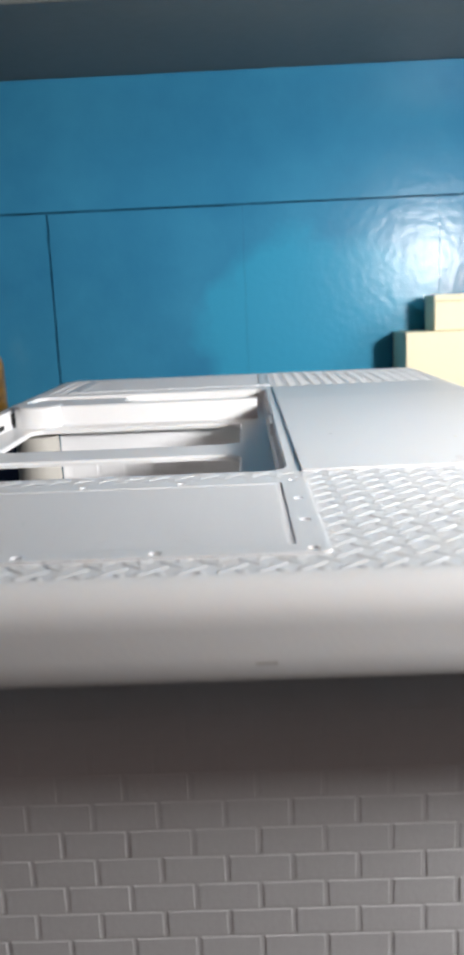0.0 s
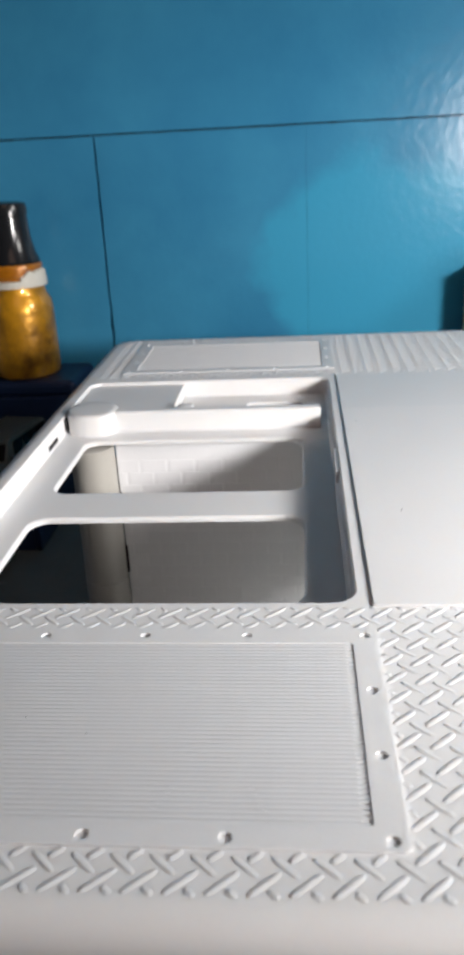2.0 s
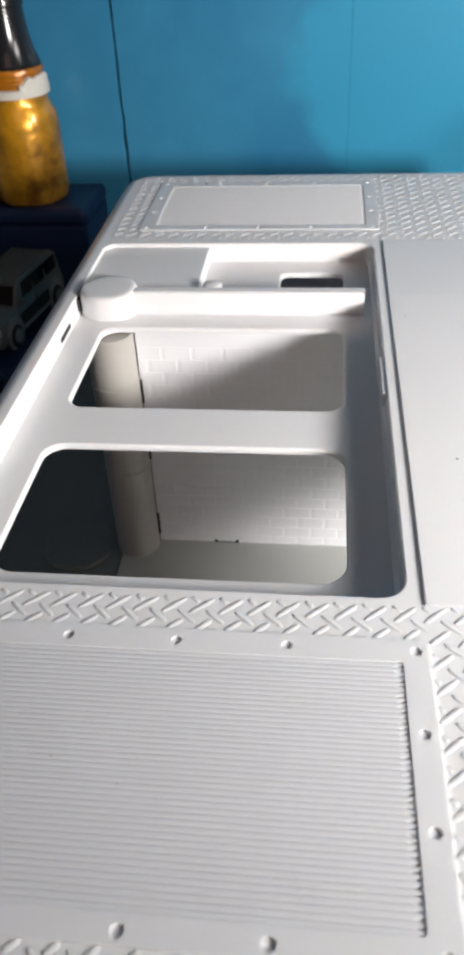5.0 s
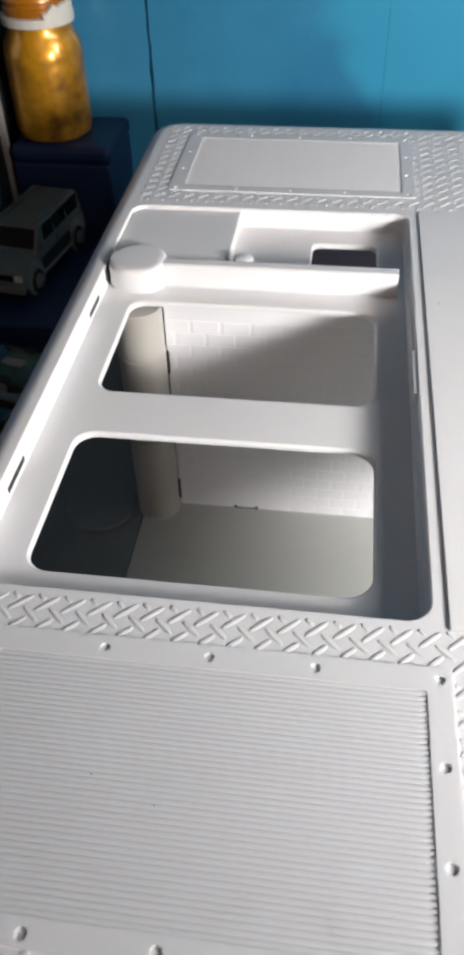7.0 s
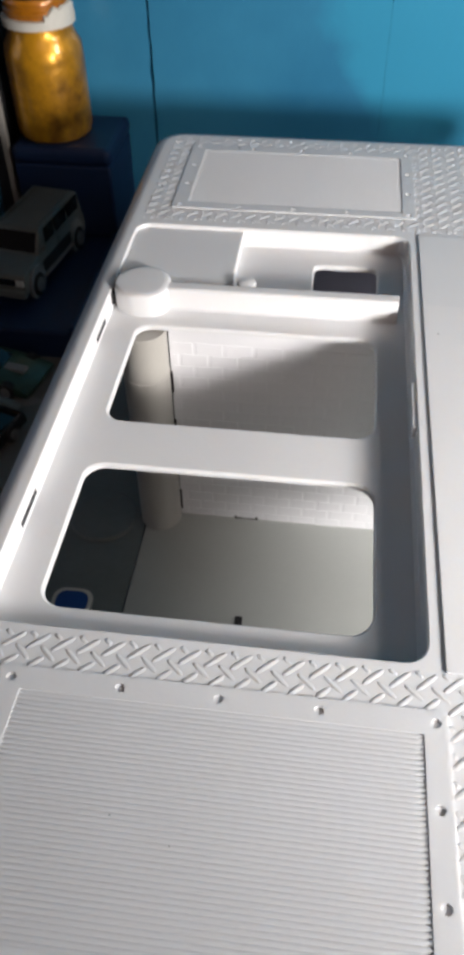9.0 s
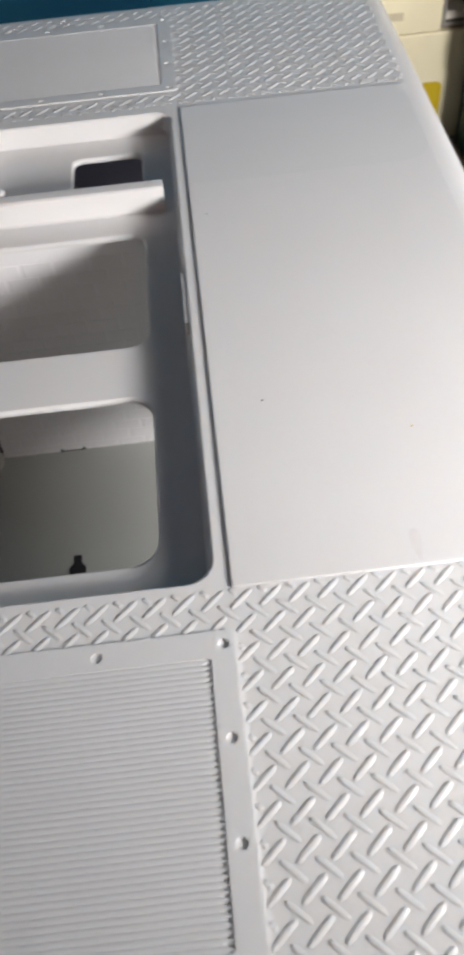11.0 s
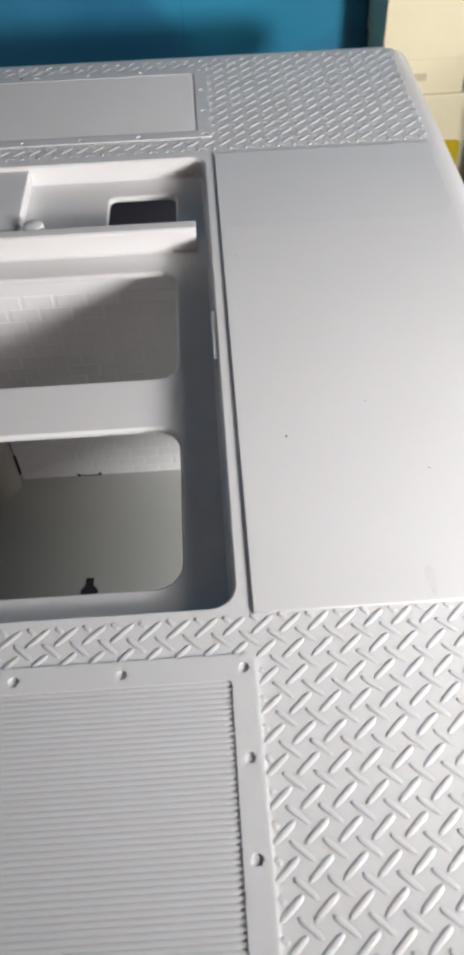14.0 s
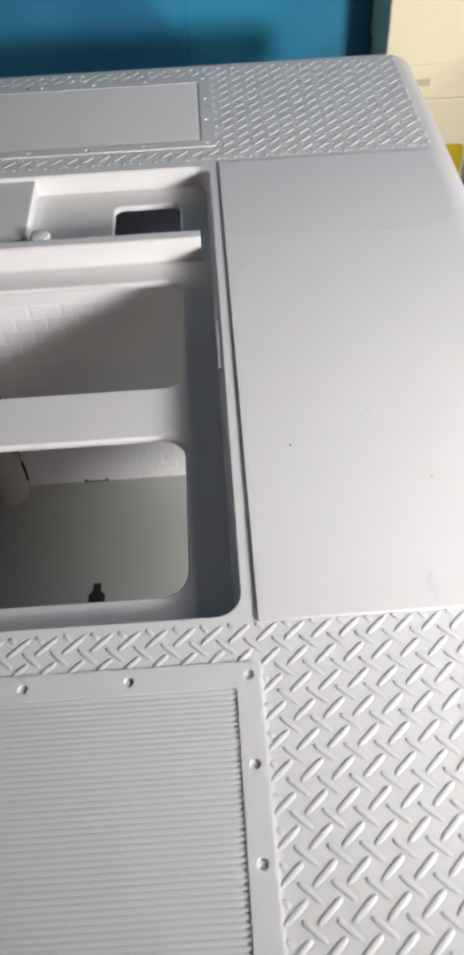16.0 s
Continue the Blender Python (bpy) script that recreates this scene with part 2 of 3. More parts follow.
for i, (a, b) in enumerate(zip(xs, xs[1:])):
    g0, g1 = (0.04 if i == 5 else 0.004), (0.04 if i == 4 else 0.004)
    rough = (0.09 if i == 5 else 0.012, 0.09 if i == 4 else 0.012, 0.05)
    part("plank", ragged(a + g0, b - g1, DESK_Z - 58, SEAM - 0.045, WALL_Y, WALL_Y + 1.2, rough), BLUE, wall)
part("rail_board", box(-80, 69.9, WALL_Y - 0.02, WALL_Y + 1.2, SEAM + 0.045, 18.0), BLUE, wall)
part("upper_board", box(-80, 69.9, WALL_Y, WALL_Y + 1.2, 21, 160), BLUE, wall)
solid("shelf", box(-80, 69.9, 45.3, WALL_Y + 1.2, 18.05, 20.6, 0.1), SHELFGREY, "dark grey underside of a wall shelf over the desk", "shelf", "structure")

solid("floor", box(-130, 70, -110, 62, -85, -80), ROOMWALL, "plain floor of the room", "floor", "structure")
solid("ceiling", box(-130, 70, -110, 62, 160, 165), ROOMWALL, "plain ceiling of the room", "ceiling", "structure")
# unseen walls added to close the room; each opening holds a fill lamp
west = box(-135, -130, -110, -20, -80, 160)
for y0, y1, z0, z1 in ((40, 62, -80, 160), (-20, 40, -80, -1), (-20, 40, 49, 160)):
    box(-135, -130, y0, y1, z0, z1, 0, west)
solid("wall_west", west, ROOMWALL, "plain unseen side wall with an opening cut for a fill lamp", "wall", "structure")
east = box(70, 75, -110, -6, -80, 160)
for y0, y1, z0, z1 in ((18, 62, -80, 160), (-6, 18, -80, 24), (-6, 18, 46, 160)):
    box(70, 75, y0, y1, z0, z1, 0, east)
solid("wall_east", east, ROOMWALL, "plain unseen side wall with an opening cut for a fill lamp", "wall", "structure")
south = box(-130, -20, -115, -110, -80, 160)
for x0, x1, z0, z1 in ((60, 70, -80, 160), (-20, 60, -80, 72), (-20, 60, 156, 160)):
    box(x0, x1, -115, -110, z0, z1, 0, south)
solid("wall_south", south, ROOMWALL, "plain unseen wall with an opening cut for a fill lamp", "wall", "structure")

# ---- the miniature building under the roof ----
building = thing("miniature_building", "white brick-patterned plastic body of a miniature building on a grey base", "scale model")
base = part("base_plate", box(-8.4, 9.1, 14.6, 46.2, DESK_Z, FLOOR_Z, 0.05), FLOORGREY, building, "greenish grey flat floor plate")
mat = thing("play_mat", "dark greenish-grey mat with a pale arrow on the desk", "mat")
part("sheet", box(-26, -8.42, 14.0, 57.0, DESK_Z, FLOOR_Z - 0.05, 0.05), MATGREY, mat)
front_wall = part("front_wall", box(-9.0, 8.6, 14.85, 15.2, FLOOR_Z, -0.8), WALLWHITE, building)
inner_wall = part("inner_wall", box(-7.05, 8.6, 33.45, 33.8, FLOOR_Z, -0.8), WALLWHITE, building)
part("back_wall", box(-9.0, 8.6, 45.2, 45.55, FLOOR_Z, -0.8), SHADEDWALL, building, "back wall with its bluish shade put into the colour")
part("column", lathe([(0.80, FLOOR_Z), (0.80, -6.12), (0.82, -6.1), (0.82, -6.06), (0.795, -6.03), (0.795, -2.66), (0.815, -2.64), (0.815, -2.6), (0.79, -2.57), (0.79, -0.8)], -7.85, 33.2), PIPE, building, "beige round pipe column with two joint rings", True)
bm = bmesh.new()
pts = [(-17.6, 39.55), (-15.7, 39.5), (-15.75, 39.15), (-14.6, 39.62), (-15.6, 40.1), (-15.65, 39.8), (-17.6, 39.85)]
bm.faces.new([bm.verts.new((x, y, FLOOR_Z - 0.03)) for x, y in pts])
part("arrow", bm, FAINTGREY, mat, "pale painted arrow")
key = [(-4.4, 27.7), (-3.9, 27.7), (-3.86, 28.15), (-4.02, 28.35), (-4.02, 28.65), (-4.28, 28.65), (-4.28, 28.35), (-4.44, 28.15)]
part("slot", plate(key, [], FLOOR_Z, FLOOR_Z + 0.03), BLACK, base, "black keyhole-shaped slot")
for x in (-4.85, -4.02):
    part("slot", box(x - 0.05, x + 0.05, 33.40, 33.46, FLOOR_Z, FLOOR_Z + 0.12), BLACK, inner_wall)
part("slot", box(-4.85, -4.02, 33.41, 33.46, FLOOR_Z + 0.005, FLOOR_Z + 0.03), BLACK, inner_wall)
for z0, z1 in ((-2.7, -3.6), (-4.9, -6.0), (-8.6, -9.6)):
    part("slot", box(-7.08, -7.0, 33.38, 33.46, z1, z0), BLACK, inner_wall)

# ---- the roof ----
roof = thing("miniature_roof", "white plastic model roof with tread-plate borders and a recessed opening", "scale model")
X0, X1, Y0, Y1 = -9.78, 9.05, 13.3, 46.55
LEDGE = -0.64
OPEN = (-8.98, 0.76, 21.1, 38.35)


def inset(d):
    return rrect(X0 + d, X1 - (1.4 * d if d > 0 else d), Y0 + d, Y1 - d, 1.15 - d * 0.6, 6, 0.9 - d * 0.55)


bm = bmesh.new()
steps = [(0.59, 0.0), (0.55, 0.0)] + [(0.55 - 0.55 * math.sin(radians(a)), -0.55 + 0.55 * math.cos(radians(a))) for a in (15, 30, 45, 60, 75, 90)] + [(-0.04, -0.9), (-0.06, -1.16), (-0.03, -1.22), (0.06, -1.25), (0.3, -1.25)]
rings = [ring(bm, inset(d), z) for d, z in steps]
for a, b in zip(rings, rings[1:]):
    loft(bm, a, b)
ox0, ox1, oy0, oy1 = OPEN
o1 = ring(bm, rrect(ox0, ox1, oy0, oy1, 0.55, 6), 0.0)
o2 = ring(bm, rrect(ox0 + 0.025, ox1 - 0.05, oy0 + 0.05, oy1 - 0.05, 0.5, 6), -0.06)
o3 = ring(bm, rrect(ox0 + 0.035, ox1 - 0.07, oy0 + 0.08, oy1 - 0.06, 0.48, 6), LEDGE + 0.1)
o4 = ring(bm, rrect(ox0 + 0.07, ox1 - 0.17, oy0 + 0.16, oy1 - 0.12, 0.42, 6), LEDGE)
loft(bm, o1, o2)
loft(bm, o2, o3)
loft(bm, o3, o4)
HOLES = [(-7.95, -0.34, 22.07, 26.67, 0.55, 0.62, False), (-7.92, -0.34, 28.45, 33.0, 0.5, 0.52, True), (-2.46, -0.3, 35.2, 37.2, 0.3, 0.3, False)]
tops, lows = [], []
for hx0, hx1, hy0, hy1, hr, hq, cut in HOLES:
    t = ring(bm, rrect(hx0 - 0.05, hx1 + 0.05, hy0 - 0.05, hy1 + 0.05, hr, 6, hq, cut), LEDGE)
    u = ring(bm, rrect(hx0, hx1, hy0, hy1, hr, 6, hq, cut), LEDGE - 0.05)
    w = ring(bm, rrect(hx0, hx1, hy0, hy1, hr, 6, hq, cut), -0.80)
    loft(bm, t, u)
    loft(bm, u, w)
    tops.append(t)
    lows.append(w)
fill(bm, [rings[0], o1])
fill(bm, [o4] + tops)
under = ring(bm, inset(0.55), -1.25)
inner = ring(bm, inset(0.60), -0.80)
loft(bm, rings[-1], under)
loft(bm, under, inner)
fill(bm, [inner] + lows)
for cut in (21.0, 38.4):
    bmesh.ops.bisect_plane(bm, geom=bm.verts[:] + bm.edges[:] + bm.faces[:], plane_co=(0, cut, 0), plane_no=(0, 1, 0))
part("shell", bm, WHITE, roof, "", True)

# smooth panel beside the opening
part("smooth_panel", box(1.05, 8.2, 20.95, 38.45, -0.1, 0.048, 0.018), WHITE, roof, "smooth flat white panel with faint specks", "box")

# thin sheet added for the greyer tone of the panel's far end
part("film_sheet", plate(rrect(1.07, 8.17, 34.1, 38.43, 0.45, 8, 0.9), [], 0.03, 0.0492), GREYSHEET, roof, "thin added sheet that greys the far end of the panel")

# crossbar with the round housing at its end, lid and knob behind it
bm = bmesh.new()
sec = [(33.96, LEDGE - 0.02), (33.96, LEDGE + 0.01), (33.99, LEDGE + 0.05), (34.03, 0.04), (34.06, 0.08), (34.11, 0.1), (34.42, 0.1), (34.48, 0.07), (34.5, 0.02), (34.5, LEDGE - 0.02)]
ends = [[bm.verts.new((x, y, z)) for y, z in sec] for x in (-7.6, 0.32)]
loft(bm, *ends)
bm.faces.new(ends[0])
bm.faces.new(ends[1])
part("crossbar", bm, WHITE, roof, "", "box")
bm = lathe([(0.96, LEDGE - 0.02), (0.95, 0.02), (0.92, 0.09), (0.86, 0.13), (0.7, 0.14)], -8.0, 34.4)
for v in bm.verts:
    u, w = v.co.x + 8.0, 34.4 - v.co.y
    if u > 0 and w > 0:
        r, a = math.hypot(u, w), math.atan2(w, u)
        v.co.x, v.co.y = -8.0 + r * math.cos(a) ** 0.62, 34.4 - r * math.sin(a) ** 0.85
    v.co.x = max(v.co.x, -8.84)
part("round_housing", bm, WHITE, roof, "", True)
part("lid", box(-8.93, -5.1, 34.9, 38.33, LEDGE - 0.02, -0.12, 0.05), WHITE, roof, "", "box")
part("knob", lathe([(0.33, LEDGE - 0.02), (0.32, 0.0), (0.29, 0.06), (0.2, 0.09)], -4.6, 34.78, 24), WHITE, roof, "", True)


# vent hatches: bored frame, floor, slats
def hatch(dy):
    holes = [rrect(-7.43, 0.55, 15.05 + dy, 19.55 + dy, 0.04, 1)]
    spots = [(x, y + dy) for y in (14.8, 19.8) for x in (0.79, -1.46, -3.44, -5.43, -7.68)] + [(x, y + dy) for x in (0.79, -7.68) for y in (18.1, 16.47)]
    for x, y in spots:
        holes.append([(x + 0.098 * math.cos(radians(a)), y + 0.098 * math.sin(radians(a))) for a in range(0, 360, 30)])
    frame_part = part("vent_frame", plate(rrect(-8.0, 1.03, 14.62 + dy, 20.08 + dy, 0.12, 3), holes, -0.02, 0.038), WHITE, roof, "raised frame with round screw recesses")
    return frame_part


def slat_mesh(valley):
    bm = bmesh.new()
    sec = [(-0.0523, -0.02), (-0.0523, valley), (-0.032, 0.0255 - 0.3 * (0.0255 - valley)), (0.0, 0.0255)]
    sec += [(-y, z) for y, z in reversed(sec[:3])]
    ends = [[bm.verts.new((x, y * k, z)) for y, z in sec] for x, k in ((-7.428, 0.5), (-7.36, 0.62), (-7.27, 1.0), (0.37, 1.0), (0.46, 0.62), (0.548, 0.5))]
    for a, b in zip(ends, ends[1:]):
        loft(bm, a, b)
    bm.faces.new(ends[0])
    bm.faces.new(ends[-1])
    return mesh_of(bm, WHITE, True, 60)


for dy, valley in ((0.0, 0.0188), (24.99, 0.004)):
    f = hatch(dy)
    one = slat_mesh(valley)
    for i in range(43):
        s = new("slat", one)
        s.parent = f
        s.location = (0, (15.1023 + dy + 0.10465 * i) * CM, 0.0)

flaws = random.Random(12)
for x in (-2.55, -0.95):
    for i in range(5):
        bx, by = x + 0.12 * i * (1 if x < -2 else -1) * 0.5 + 0.05 * flaws.random(), 15.32 + 0.105 * i
        part("print_flaw", box(bx - 0.05, bx + 0.05, by - 0.02, by + 0.02, 0.0, 0.029, 0.006), WHITE, roof, "small moulding flaw on a slat")

# raised tread bars: short lozenges in a crossed pattern on the front and back borders
REGIONS = [((-8.75, 8.3, 13.85, 20.95), (-8.0, 1.03, 14.62, 20.08)), ((-8.9, 8.35, 38.75, 45.85), (-8.0, 1.03, 39.61, 45.07))]


def tread_mesh(length, slim, bm=None, at=None, tall=1.0):
    h, w, z, n = length / 2, (0.062 if slim else 0.070), tall * (0.0118 if slim else 0.0140), 16
    own = bmesh.new()

    def oval(cut, kw, height):
        out = []
        for i in range(n):
            c, q = math.cos(2 * math.pi * (i + 0.5) / n), math.sin(2 * math.pi * (i + 0.5) / n)
            x = (h - cut) * math.copysign(abs(c) ** 0.34, c)
            out.append(own.verts.new((x, kw * w * q * (1 - 0.2 * (x / h) ** 2), height)))
        return out
    base, mid, top = oval(0, 1, -0.004), oval(0.016, 0.72, z * 0.64), oval(0.05, 0.32, z)
    loft(own, base, mid)
    loft(own, mid, top)
    own.faces.new(top)
    if at is not None:
        bmesh.ops.transform(own, matrix=at, verts=own.verts)
    return merge(bm, own)


def clip(cx, cy, dx, dy, rect, hole):
    """The stretch of a bar through (cx, cy) that lies in rect and outside hole."""
    def span(r):
        lo, hi = -1.0, 1.0
        for c, d, a, b in ((cx, dx, r[0], r[1]), (cy, dy, r[2], r[3])):
            t0, t1 = sorted(((a - c) / d, (b - c) / d))
            lo, hi = max(lo, t0), min(hi, t1)
        return lo, hi
    lo, hi = span(rect)
    if hi - lo <= 0:
        return None
    a, b = span(hole)
    if b - a > 0.01:
        left, right = (lo, min(hi, a)), (max(lo, b), hi)
        lo, hi = max((left, right), key=lambda s: s[1] - s[0])
    return (lo, hi) if hi - lo > 0.3 else None


REACH = 0.61
STOUT, SLIM = 0.94, 0.82
FULL = {turn: mesh_of(tread_mesh(REACH * (STOUT if turn > 0 else SLIM), turn < 0), WHITE, True, 60) for turn in (1, -1)}
LEAN = 42
HALF, RISE = REACH / 2 * math.cos(radians(LEAN)), REACH / 2 * math.sin(radians(LEAN))
rest = bmesh.new()
singles = 0
for k, (rect, hole) in enumerate(REGIONS):
    for j in range(-30, 30):
        for i in range(-45, 45):
            turn = 1 if j % 2 == 0 else -1
            cy = (20.70, 38.664)[k] + 0.5 * 0.5515 * j
            cx = 1.20 + 0.25 * k + 0.537 * (i + (0.5 if j % 2 else 0)) - (0.006 * 0.5 * 0.5515 * j if k == 0 else 0)
            c = clip(cx, cy, HALF, RISE * turn, rect, hole)
            if not c:
                continue
            m = (c[0] + c[1]) / 2
            length = REACH * (c[1] - c[0]) / 2
            x, y = cx + m * HALF, cy + m * RISE * turn
            if k == 0 and x > 0.4 and length > REACH - 0.01 and singles < 300:
                s = new("tread_bar", FULL[turn])
                s.parent = roof
                s.matrix_local = pose(x * CM, y * CM, 0, 0, 0, LEAN * turn)
                singles += 1
            else:
                tread_mesh(length * (SLIM if turn < 0 else STOUT - 0.08 * k), turn < 0, rest, pose(x, y, 0, 0, 0, LEAN * turn), (1.0, 1.0, 1.5, 1.6)[2 * k + (turn > 0)])
tagged(part("tread_bars", rest, WHITE, roof, "", True), kind="stuff")

part("smudge", box(-0.1, 0.18, 13.247, 13.27, -1.01, -0.975, 0.008), SMUDGE, roof, "faint grey smudge")
# slots, tab and specks of the roof
for y0, y1 in ((24.15, 25.35), (31.75, 32.85)):
    part("slot", box(-9.0, -8.94, y0, y1, LEDGE + 0.03, LEDGE + 0.26), BLACK, roof, "narrow black slot")
part("tab", box(0.61, 0.76, 28.4, 30.3, -0.44, -0.045, 0.012), WHITE, roof)
# black box gives the hollow beside the housing its shade as colour
part("gap", box(-8.97, -8.86, 33.85, 35.1, -0.5, -0.1), BLACK, roof, "black box for the shade in the gap beside the housing")
for x, y, r in ((2.15, 25.5, 0.034), (1.46, 32.6, 0.022), (4.13, 26.5, 0.014), (-6.05, 44.85, 0.06)):
    part("speck", lathe([(r * 0.9, 0.0), (r * 0.8, 0.052)], x, y, 10), BLACK, roof, "tiny dark speck")
part("smudge", plate([(4.62 + 0.10 * math.cos(radians(a)) + 0.03 * math.sin(radians(2 * a)), 21.4 + 0.36 * math.sin(radians(a))) for a in range(0, 360, 20)], [], 0.04, 0.0490), FAINTSMUDGE, roof, "faint pinkish smudge at the panel edge")
part("scratch", box(-0.11, 0.11, -0.014, 0.014, 0.0, 0.052), FAINTGREY, roof, "short grey scratch").data.transform(pose(8.0 * CM, 29.2 * CM, 0, 0, 0, -62))
for x, y in ((-5.05, 17.3), (-6.93, 16.3), (-3.9, 16.9)):
    part("speck", lathe([(0.018, 0.0), (0.014, 0.0275)], x, y, 8), FAINTGREY, roof, "tiny dark speck")
part("speck", lathe([(0.03, 0.0), (0.025, 0.051)], 5.2, 24.3, 10), YELLOW, roof, "tiny yellow paint speck")


# the long thin roof is slightly warped: low in front of the opening, lifting towards the back
def warp(y):
    return float(np.interp(y, (13.0, 21.0, 38.4, 46.6), (0.05, -0.06, 0.13, 0.20)))


for ob in roof.children_recursive:
    if ob.data.users > 1:
        ob.location.z += warp(ob.location.y / CM) * CM
    else:
        for v in ob.data.vertices:
            v.co.z += warp(v.co.y / CM) * CM

# ---- bricks of the miniature walls ----
def brick_shape(bm, x0, x1, back, face, z0, z1, ease):
    """one brick, its front face drawn in at both ends"""
    rear = [bm.verts.new((x, back, z)) for x, z in ((x0, z0), (x1, z0), (x1, z1), (x0, z1))]
    front = [bm.verts.new((x, face, z)) for x, z in ((x0 + ease, z0 + 0.006), (x1 - ease, z0 + 0.006), (x1 - ease, z1 - 0.006), (x0 + ease, z1 - 0.006))]
    bm.faces.new(front)
    for a in range(4):
        bm.faces.new((front[a], rear[a], rear[(a + 1) % 4], front[(a + 1) % 4]))


def bricks(parent, x0, x1, face, z_from, count, proud, gap, low, ease):
    w, h = 1.008, 0.477
    one = bmesh.new()
    brick_shape(one, -(w - gap) / 2, (w - gap) / 2, 0.02, -proud, -(h - low) / 2, (h - low) / 2, ease)
    one = mesh_of(one, WALLWHITE)
    left = bmesh.new()
    made = 0
    for j in range(18):
        z = -4.576 + h * (j - 11)
        for i in range(-2, 24):
            x = 1.858 + w * (i - 10 + (0.5 if j % 2 else 0.0))
            a, b = max(x - w / 2, x0), min(x + w / 2, x1)
            if b - a < 0.15:
                continue
            if b - a > w - 0.01 and z_from[0] < z < z_from[1] and made < count:
                o = new("brick", one)
                o.parent = parent
                o.location = (x * CM, face * CM, z * CM)
                made += 1
            else:
                brick_shape(left, a + gap / 2, b - gap / 2, face + 0.02, face - proud, z - (h - low) / 2, z + (h - low) / 2, ease)
    tagged(part("bricks", left, WALLWHITE, parent), kind="stuff")


bricks(front_wall, -9.0, 8.6, 14.85, (-9, -2.5), 280, 0.008, 0.05, 0.042, 0.02)
bricks(inner_wall, -7.05, 8.6, 33.45, (-11, 0), 290, 0.011, 0.05, 0.005, 0.05)

# ---- behind and to the right of the model ----
carton = thing("cream_carton", "tall plain cream carton with a yellow sticker standing on the desk", "carton", "stacked cartons")
part("body", box(9.75, 15.5, 53.0, 57.2, DESK_Z, -5.0, 0.08), CREAM, carton)
# grey strip carries the shade at the carton's right edge as colour
part("edge_flap", box(15.52, 15.9, 53.0, 57.0, DESK_Z + 0.2, -5.3, 0.05), GREYTRAY, carton, "grey strip standing in for shade on the carton's edge")
part("sticker", plate(rrect(13.08, 14.3, -1.08, 1.08, 0.3, 5), [], 0, 0.02), YELLOW, carton, "yellow sticker").matrix_local = pose(0, 52.99 * CM, -8.47 * CM, 90, 0, 0)
for i in range(4):
    part("print_bar", box(10.4 + 0.5 * i, 10.75 + 0.5 * i, 52.975, 52.995, -6.4, -6.2), FAINT, carton, "faint grey print")
upper = thing("cream_carton", "wide cream carton stacked on a taller one", "carton", "stacked cartons")
part("body", box(9.75, 13.9, 53.05, 57.2, -4.98, -3.3, 0.06), CREAM, upper)
part("lid", box(9.65, 14.8, 52.95, 57.25, -3.3, 1.75, 0.08), CREAM, upper)
part("print_bar", box(11.0, 12.0, 53.02, 53.045, -4.3, -3.95), FAINT, upper, "faint grey printed block")
bracket = thing("grey_bracket", "grey metal bracket between stacked cream cartons", "bracket")
part("plate", box(13.95, 15.6, 53.3, 56.8, -4.95, -4.75, 0.04), GREYTRAY, bracket)
part("lip", box(13.95, 14.1, 53.1, 56.8, -4.75, -3.4, 0.04), GREYTRAY, bracket)
part("slip", box(14.2, 15.3, 53.6, 56.5, -4.74, -4.35, 0.05), WHITERING, bracket, "white slip inside")
solid_box = thing("small_cream_box", "small cream box on top of a carton", "box")
part("body", box(11.5, 13.6, 53.6, 56.3, 1.75, 3.5, 0.08), CREAM, solid_box)
part("lid", box(11.45, 13.65, 53.55, 56.35, 3.5, 3.9, 0.08), CREAM, solid_box)

tray = thing("grey_tray", "scuffed light grey plastic tray on the desk", "tray")
part("bottom", box(14.6, 25, 44.7, 55, DESK_Z, DESK_Z + 0.2, 0.05), GREYTRAY, tray)
part("rim", box(14.6, 25, 44.7, 45.0, DESK_Z + 0.2, DESK_Z + 0.6, 0.06), WHITERING, tray)
part("rim", box(14.6, 14.85, 45.0, 55, DESK_Z + 0.2, DESK_Z + 0.6, 0.06), GREYTRAY, tray)

tin = thing("green_tin", "dark green rectangular tin with red and cream bands in a tray", "tin")
part("body", box(14.95, 22, 47.2, 51.6, DESK_Z + 0.2, -5.0, 0.25, None, 3), GREENTIN, tin, "", "box")
part("collar", box(14.85, 22.1, 47.1, 51.7, -5.0, -2.75, 0.25, None, 3), CREAMTIN, tin, "cream collar", "box")
band = part("band", box(14.82, 22.13, 47.07, 51.73, -4.45, -3.4, 0.2, None, 3), REDTIN, tin, "glossy red band", "box")
for i in range(6):
    part("print_bar", box(15.5 + 0.42 * i, 15.78 + 0.42 * i, 47.03, 47.08, -3.95, -3.55), ORANGE, band, "orange illegible print")
part("print_stripe", box(15.4, 22.0, 47.035, 47.075, -4.35, -4.1), ORANGE, band, "orange stripe")
part("print_bar", box(15.9, 16.25, 47.17, 47.22, -8.5, -5.75), WHITEPRINT, tin, "white printed stripe")
part("print_bar", box(15.2, 15.9, 47.17, 47.22, -6.0, -5.75), WHITEPRINT, tin, "white printed stripe")
